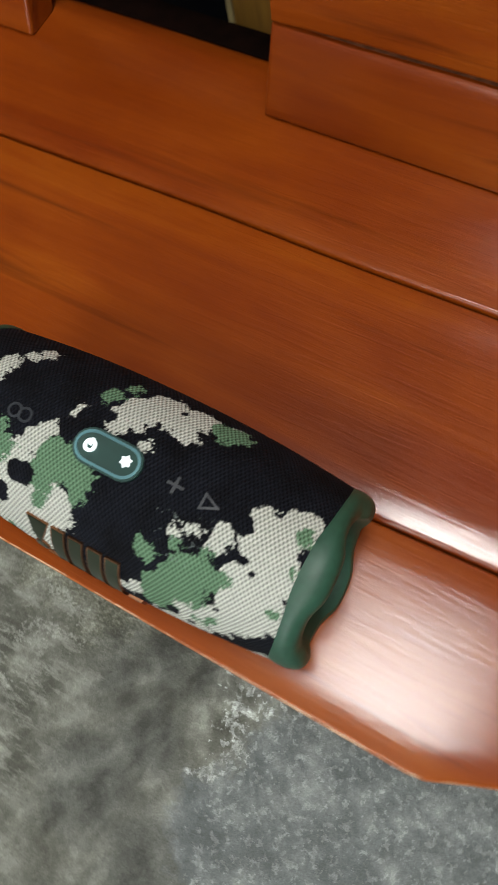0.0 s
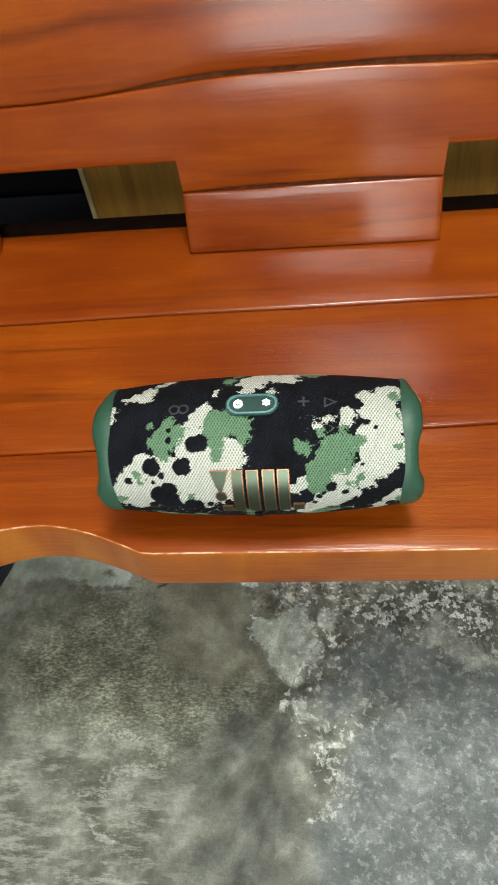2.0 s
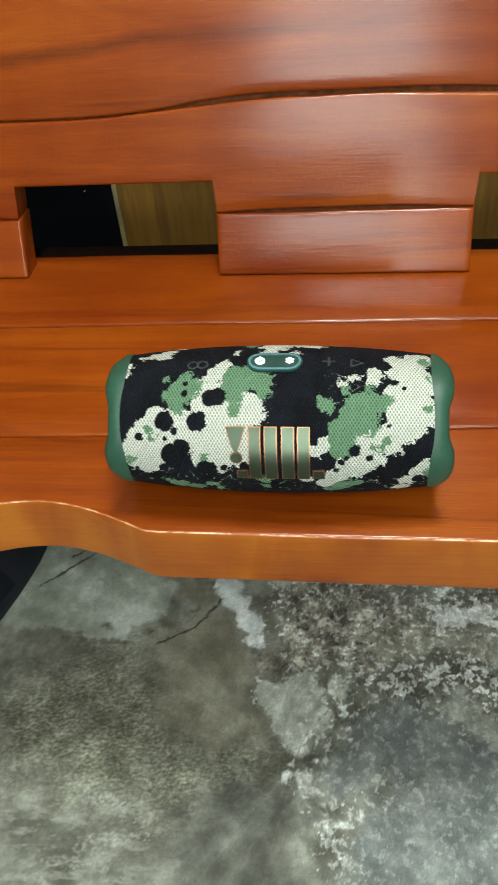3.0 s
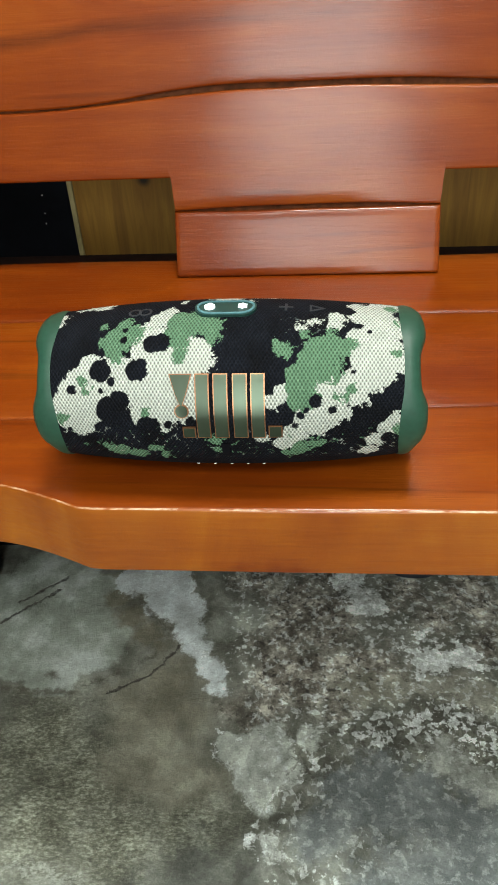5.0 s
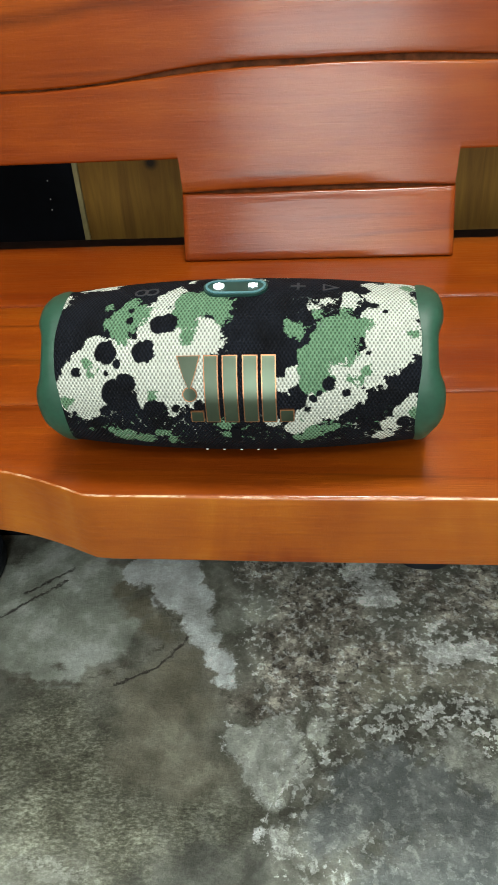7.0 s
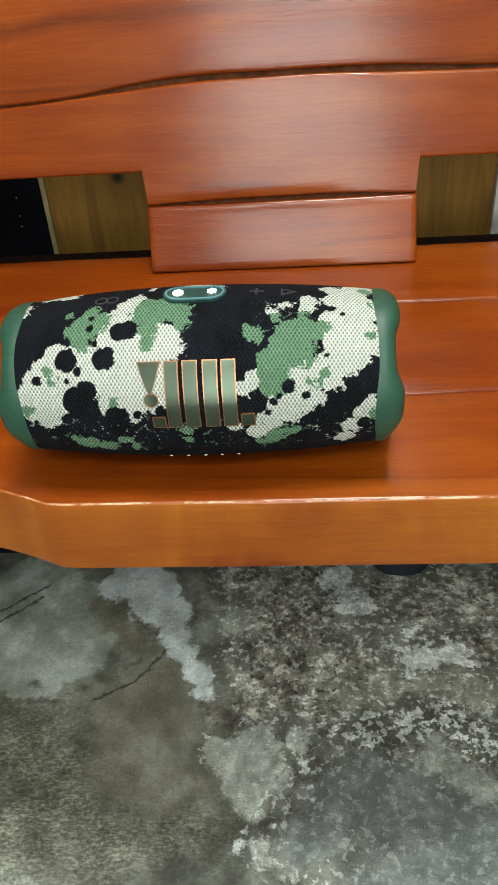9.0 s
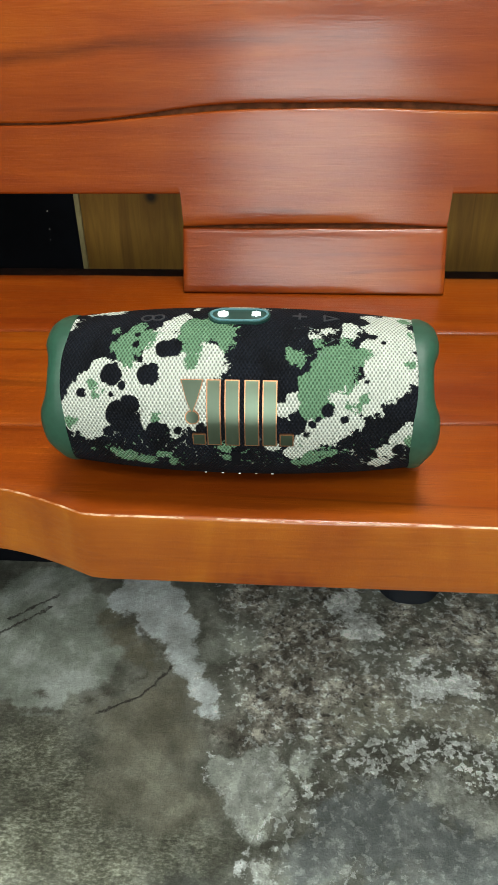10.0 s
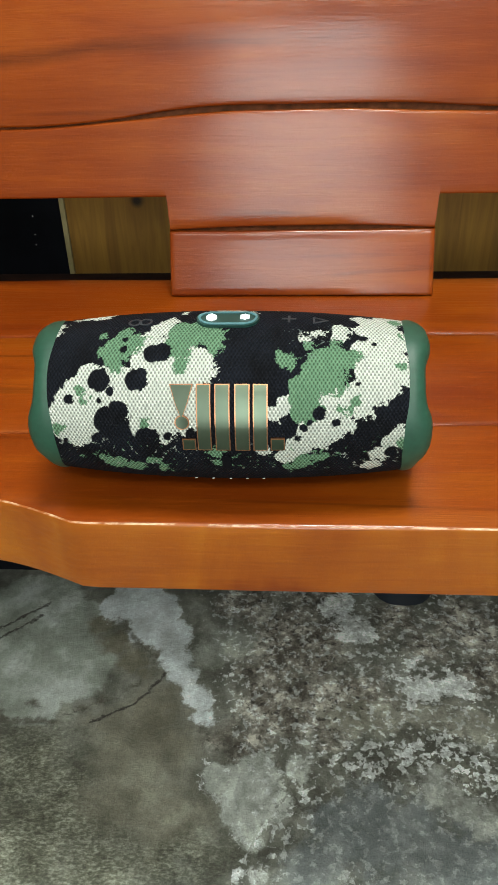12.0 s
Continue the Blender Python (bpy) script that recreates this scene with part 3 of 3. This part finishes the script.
LEAF_B = [(-62, -21, 5.5), (-52, -23, 5.2), (-68, -17, 3), (-41, -16, 3), (-36, -24, 2.5), (-6, -9, 3.5), (-5, -17, 2.2), (37, 112, 6.5), (43, 116, 4.5), (-17, 101, 4.2), (-12, 112, 3), (-12, 68, 5), (90, 82, 3), (94, 65, 1.6), (92, 43, 2.2)]
LEAF_C = [(54, 43, 8.9), (48, 41, 6.8), (61, 45, 6.1), (66, 47, 3.3), (45, 31, 7.5), (42, 24, 7.5), (53, 33, 6.8), (59, 31, 4.6), (38, 30, 4.6), (41, 16, 5.7), (32, 44, 4.6), (28, 47, 1.6), (46, 20, 4.6), (57, 56, 1.9)]
LEAF_D = [(68, 22, 1.9), (66, 17, 2.2), (60, 17, 1.4), (95, -5, 3), (42, -16, 5.2), (34, -21, 3.3), (50, -12, 3), (44, 52, 1.8)]
INK_A = [(-38, 48, 5.5), (-34, 49, 5.2), (-67, 33, 6), (-47, 33, 5.7), (-45, 35, 4.1), (-61, 27, 2), (-84, 22, 2.5), (-62, 10, 8.5), (-57, 16, 5.5), (-68, -2, 4.9), (-31, 2, 2.2), (-42, 0, 6.5), (-52, -7, 6.1), (-61, -9, 3.4), (-88, -14, 7.5), (-96, -16, 3.5), (-81, -25, 6.8)]
INK_B = [(-88, -5, 1.6), (-18, 4, 2.5), (-55, 51, 1.6), (-55, 58, 1.3), (-52, 42, 1.2), (-67, 22, 1), (66, 74, 4.6), (63, 83, 2.5), (72, 60, 2), (78, 56, 1.3), (69, 31, 1.1), (49, 15, 3.3), (58, 10, 1.9), (41, 7, 2), (44, 10, 1.2), (38, 1, 1.5), (89, -12, 4.1), (94, -14, 3)]
INK_C = [(-18, 85, 5.5), (-10, 90, 3), (-13, 97, 1.6), (16, 111, 1.6), (-24, 79, 3)]


def camo():
    w = Net("camouflage_fabric", 0.85)
    p = w.stretch(w.where(), (1000, 1000, 1000))
    c = w.xyz(p)
    v = w.math("MULTIPLY", w.math("ARCTAN2", c[2], w.math("MULTIPLY", c[1], -1.0)), 48.5)
    uv = w.join(c[0], v, 0.0)
    wob = w.vmath("SUBTRACT", w.noise(p, 0.17, 5.0, 0.72, out="Color"), (0.5, 0.5, 0.5))
    jag = w.vmath("MULTIPLY", w.vmath("ADD", uv, w.vmath("MULTIPLY", wob, (13, 13, 0))), (1, 1, 0))
    calm = w.vmath("MULTIPLY", w.vmath("ADD", uv, w.vmath("MULTIPLY", wob, (4, 4, 0))), (1, 1, 0))
    specks = w.math("MULTIPLY", w.math("SUBTRACT", w.noise(p, 0.34, 3.0, 0.7), 0.5), 22.0)

    def inside(pos, spots, rough, grow=1.0, edge=0.3, blend=1.5):
        return w.between(w.math("ADD", w.math("SUBTRACT", field(w, pos, spots, blend), grow), w.math("MULTIPLY", specks, rough)), edge, -edge)

    weave = w.math("MULTIPLY", w.math("COSINE", w.math("MULTIPLY", c[0], 2 * math.pi / 2.05)), w.math("COSINE", w.math("MULTIPLY", v, 2 * math.pi / 3.5)))
    thread = w.noise(p, 1.1, 2.0)
    ink = w.mix(w.between(w.noise(p, 0.05), 0.35, 0.65), (0.0045, 0.005, 0.007), (0.009, 0.011, 0.017))
    col = w.mix(inside(jag, PALE_A + PALE_B + PALE_C + PALE_D + PALE_E, 0.36, 2.1), ink, w.mix(thread, (0.52, 0.55, 0.50), (0.70, 0.73, 0.66)))
    col = w.mix(inside(jag, LEAF_A + LEAF_B + LEAF_C + LEAF_D, 0.5, 0.9), col, w.mix(thread, (0.11, 0.215, 0.125), (0.18, 0.32, 0.20)))
    col = w.mix(inside(calm, INK_A + INK_B + INK_C, 0.18, 0.3, 0.3, 0.0), col, ink)
    flecks = w.between(w.math("ADD", w.noise(p, 0.3, 3.0, 0.8), w.between(field(w, uv, [(40, 58, 8), (55, 62, 8), (48, 50, 6)]), 0, 12, 0.0, -0.3)), 0.60, 0.64)
    col = w.mix(w.math("MULTIPLY", flecks, 0.6), col, (0.22, 0.27, 0.26))
    low = w.between(w.math("ABSOLUTE", w.math("ADD", v, 13.0)), 15.0, 6.0)
    spray = w.math("MULTIPLY", low, w.between(w.noise(p, 0.28, 4.0, 0.7), 0.60, 0.62))
    col = w.mix(w.math("MULTIPLY", spray, 0.85), col, w.mix(w.between(w.noise(p, 0.09), 0.48, 0.54), (0.13, 0.25, 0.15), (0.42, 0.46, 0.41)))
    col = w.mix(w.between(weave, -0.55, 0.05, 0.72, 0.0), col, w.mix(1.0, col, (0.20, 0.22, 0.19), "MULTIPLY"))
    col = w.mix(w.between(weave, 0.35, 0.9, 0.0, 0.5), col, w.mix(1.0, col, (1.3, 1.3, 1.3), "MULTIPLY"))
    w.set("Base Color", col)
    w.set("Specular IOR Level", 0.12)
    w.bump(weave, 0.8, 0.0005)
    return w.m


def wrapped(outline, low, high, bm=None):
    """A raised plate that follows the barrel: outline in millimetres along it and round it, heights in millimetres over it."""
    bm = bm or bmesh.new()

    def at(u, v, h):
        x, e = u / 1000, v / 48.5
        r = barrel(x) + h / 1000
        return (x, -r * math.cos(e), r * math.sin(e))

    n = len(outline)
    top = [bm.verts.new(at(u, v, high)) for u, v in outline]
    low_ring = [bm.verts.new(at(u, v, low)) for u, v in outline]
    for i in range(n):
        bm.faces.new((top[i], top[(i + 1) % n], low_ring[(i + 1) % n], low_ring[i]))
    f = bm.faces.new(top)
    bmesh.ops.triangulate(bm, faces=[f])
    return bm


def bar(u0, u1, v0, v1, k=8):
    """A rectangle outline with its sides cut into short steps, so that it can bend."""
    return [(u0, v) for v in np.linspace(v0, v1, k)] + [(u1, v) for v in np.linspace(v1, v0, k)]


def stadium(u0, u1, v, r, k=10):
    out = []
    for cu, start in ((u1 - r, -90), (u0 + r, 90)):
        out += [(cu + r * math.cos(radians(start + 180 * i / k)), v + r * math.sin(radians(start + 180 * i / k))) for i in range(k + 1)]
    return out


def disc(u, v, r, k=20):
    return [(u + r * math.cos(2 * math.pi * i / k), v + r * math.sin(2 * math.pi * i / k)) for i in range(k)]


def grown(outline, d):
    mu, mv = (sum(q[i] for q in outline) / len(outline) for i in (0, 1))
    wu, wv = (max(abs(q[i] - m) for q in outline) for i, m in ((0, mu), (1, mv)))
    return [(mu + (u - mu) * (wu + d) / wu, mv + (v - mv) * (wv + d) / wv) for u, v in outline]


def ring(outline, inner, low, high):
    """A raised band between two outlines with the same number of points."""
    bm = bmesh.new()

    def at(q, h):
        x, e = q[0] / 1000, q[1] / 48.5
        r = barrel(x) + h / 1000
        return bm.verts.new((x, -r * math.cos(e), r * math.sin(e)))

    loops = [[at(q, h) for q in o] for o, h in ((outline, low), (outline, high), (inner, high), (inner, low))]
    n = len(outline)
    for a, b in zip(loops, loops[1:]):
        for i in range(n):
            bm.faces.new((a[i], a[(i + 1) % n], b[(i + 1) % n], b[i]))
    return bm


def speaker():
    s = tagged(new("bluetooth_speaker"), "camouflage fabric bluetooth speaker with dark green rubber ends", "speaker")
    s.location = (AX, AY, AZ)
    rings = []
    for x in np.linspace(-0.0985, 0.0985, 81):
        r = barrel(x)
        rings.append([(x, r * math.cos(a), r * math.sin(a)) for a in np.linspace(0, 2 * math.pi, 128, endpoint=False)])
    part("fabric_body", loft(rings), camo(), s, "camouflage woven fabric cover")
    for side in (-1, 1):
        rings = []
        for q, rr in ((-0.35, 0.0006), (0.0, 0.0009), (0.35, 0.0006), (0.62, -0.0002), (0.85, -0.0018), (0.97, -0.0042), (1.0, -0.0068), (0.93, -0.0092), (0.6, -0.0108), (0.1, -0.0118), (-0.3, -0.0125)):
            ring_pts = []
            for k in range(96):
                e = 2 * math.pi * k / 96
                rim = 0.1066 + 0.0023 * math.tanh(1.5 * math.cos(4 * (e + radians(6)))) / math.tanh(1.5) + 0.0013 * math.cos(e + radians(6))
                ring_pts.append((side * (0.0985 + (rim - 0.0985) * q), -(barrel(0.0985) + rr) * math.cos(e), (barrel(0.0985) + rr) * math.sin(e)))
            rings.append(ring_pts)
        cap = part("end_cap", loft(rings), GREEN, s, "dark green rubber end cap")
        bm = bmesh.new()
        bmesh.ops.create_uvsphere(bm, u_segments=32, v_segments=12, radius=1, matrix=Matrix.LocRotScale((side * 0.0965, 0, 0), None, (0.004, 0.0295, 0.0295)))
        part("radiator", bm, GREEN_DARK, cap)
    # control pill with its lit signs
    shape = stadium(-17.5, 17.0, 74.0, 8.3)
    pill = part("button_panel", wrapped(shape, -0.5, 1.5), PILL, s, "dark green button panel with a pale teal outline")
    part("outline", ring(grown(shape, -1.0), grown(shape, -2.2), 1.0, 1.9), TEAL, pill)
    sign = part("power_sign", ring(disc(-9.3, 74.0, 3.0), disc(-9.3, 74.0, 1.6), 1.0, 1.9), LED, pill, "glowing white ring sign")
    part("tick", wrapped(bar(-9.8, -8.8, 74.0, 77.4), 1.0, 2.0), LED, sign)
    part("light_sign", wrapped([(9 + (2.9 if i % 2 else 1.9) * math.cos(math.pi * i / 6), 74.6 + (2.9 if i % 2 else 1.9) * math.sin(math.pi * i / 6)) for i in range(12)], 1.0, 1.9), LED, pill, "glowing white sign")
    # embossed marks
    bm = wrapped(bar(29, 37, 74.8, 76.2, 2), -0.5, 0.45)
    wrapped(bar(32.3, 33.7, 71.5, 79.5, 6), -0.5, 0.5, bm)
    part("plus_mark", bm, EMBOSS, s)
    tri = [(-4, -4.2), (4.8, 0), (-4, 4.2)]
    part("play_mark", ring([(50 + u, 75 + v) for u, v in tri], [(49.6 + 0.6 * u, 75 + 0.6 * v) for u, v in tri], -0.5, 0.45), EMBOSS, s)
    for u in (-51.5, -45.5):
        part("link_mark", ring(disc(u, 73, 3.8), disc(u, 73, 2.6), -0.5, 0.45), EMBOSS, s)
    # raised metal badge: plain shapes
    badge = [
        [(-28.5, 30.2), (-17, 30.2), (-19.9, 20.0), (-22.7, 12.5), (-25.6, 20.0)],
        disc(-22.6, 10.4, 3.5),
        bar(-14.5, -7.8, -5.5, 30.2, 14),
        bar(-4.8, 2.2, -5.5, 30.2, 14),
        bar(5.6, 12.6, -5.5, 30.2, 14),
        bar(15.2, 22.0, -5.5, 30.2, 14),
        bar(24.4, 31.0, -5.5, 1.2, 5),
        bar(-22.5, -16.2, -5.5, 0.6, 5),
    ]
    for o in badge:
        b = part("badge_shape", wrapped(grown(o, 0.45), -0.5, 1.1), BRONZE, s, "copper-edged metal badge shape", smooth=False)
        part("badge_face", wrapped(grown(o, -0.15), 0.4, 1.3), MIRROR, b)
    # charge lights low on the front, and the loop above them
    part("fabric_loop", wrapped(bar(-2.6, 2.0, -22, -11, 6), -0.5, 0.9), BLACK, s, "black fabric loop")
    for u in (-20, -10, 0, 9.5, 19):
        part("charge_light", wrapped(bar(u - 0.7, u + 0.7, -43.8, -43.1, 2), -0.3, 0.4), DIM, s, "small white charge light")
    for x in (-0.06, 0.06):
        part("foot", block(x - 0.012, x + 0.012, -0.007, 0.007, -0.0500, -0.0440, 0.002), BLACK, s)
    return s


speaker()

# ---- behind and under the bench ----
def slipper(m):
    """A worn dark slipper: sole and strap."""
    ob = tagged(new("slipper"), "dark navy rubber slipper lying on the concrete under the bench", "slipper", group="slippers under the bench")

    rings = []
    for z, grow in ((0, -0.003), (0.004, 0), (0.016, 0.001), (0.022, -0.002)):
        pts = []
        for k in range(48):
            a = 2 * math.pi * k / 48
            y = 0.14 * math.sin(a)
            pts.append(((0.053 + 0.006 * math.sin(a) + grow) * math.copysign(abs(math.cos(a)) ** 0.7, math.cos(a)), y, z))
        rings.append(pts)
    part("sole", loft(rings), NAVY, ob)
    rings = []
    for t in np.linspace(0, math.pi, 15):
        c, z = 0.054 * math.cos(t), 0.012 + 0.045 * math.sin(t)
        rings.append([(c * f, y, z * f) for y, f in ((0.0, 1.0), (0.05, 1.04), (0.07, 0.96), (0.068, 0.9), (0.05, 0.98), (0.002, 0.94))])
    part("strap", loft(rings), NAVY, ob)
    ob.matrix_world = m
    return ob


first = slipper(pose(-0.412, 0.204, FLOOR, 0, 0, -12))
copy_thing(first, pose(0.168, 0.446, FLOOR, 0, 0, 180))

panel = tagged(new("plywood_panel"), "tan plywood panel with a pale edge standing behind the bench", "panel")
part("board", block(-0.217, 0.262, 0.47, 0.482, 0.2705, 0.75, 0.001), PLY, panel)
part("edge_strip", block(-0.223, -0.2173, 0.468, 0.484, 0.2705, 0.75, 0.0008), PALE, panel)
for x in (-0.19, 0.24):
    part("batten", block(x - 0.015, x + 0.015, 0.483, 0.503, 0.2505, 0.74, 0.001), PLY, panel)
part("base_rail", block(-0.217, 0.262, 0.458, 0.484, 0.2505, 0.270, 0.001), DARKWOOD, panel, "dark reddish wooden rail")
part("white_edge", block(0.2625, 0.30, 0.465, 0.488, 0.2705, 0.75, 0.001), WHITE, panel, "white painted edge")
WHITE_DOTS = ((-0.309, 0.385), (-0.310, 0.361), (-0.311, 0.347))
case = tagged(new("black_case"), "large black cloth-covered case behind the bench", "case")
part("body", block(-0.80, 0.60, 0.62, 0.95, 0.2505, 0.85, 0.012, 3), BLACK, case)
part("deck", block(-0.80, 0.60, 0.350, 0.95, 0.20, 0.25, 0.006, 2), BLACK, case)
# black blocks added to fill the dark strip between seat and floor
for x0, x1 in ((-0.80, 0.085), (0.255, 0.60)):
    part("black_fill", block(x0, x1, 0.352, 0.95, FLOOR, 0.1995, 0.006, 2), BLACK, case)
# small white dots on the front of the case
for x, z in WHITE_DOTS:
    bm = bmesh.new()
    bmesh.ops.create_icosphere(bm, subdivisions=1, radius=0.0009, matrix=Matrix.Translation((x, 0.6195, z)))
    part("white_dot", bm, WHITE, case)

# ---- lamps ----
lamp = tagged(new("ceiling_lamp"), "wide white panel lamp fixed under the ceiling", "lamp")
part("housing", block(-0.5, 0.9, -2.4, -1.4, CEIL - 0.05, CEIL, 0.004), PLASTER, lamp)
part("diffuser", block(-0.45, 0.85, -2.35, -1.45, CEIL - 0.07, CEIL - 0.0505, 0.004, 2), GLOW, lamp)
square = tagged(new("ceiling_lamp"), "square white lamp fixed on the ceiling above the bench", "lamp")
part("housing", block(-0.06, 0.44, -0.20, 0.26, CEIL - 0.05, CEIL, 0.006), PLASTER, square)
part("diffuser", block(-0.04, 0.42, -0.18, 0.24, CEIL - 0.08, CEIL - 0.0505, 0.006, 2), GLOW, square)
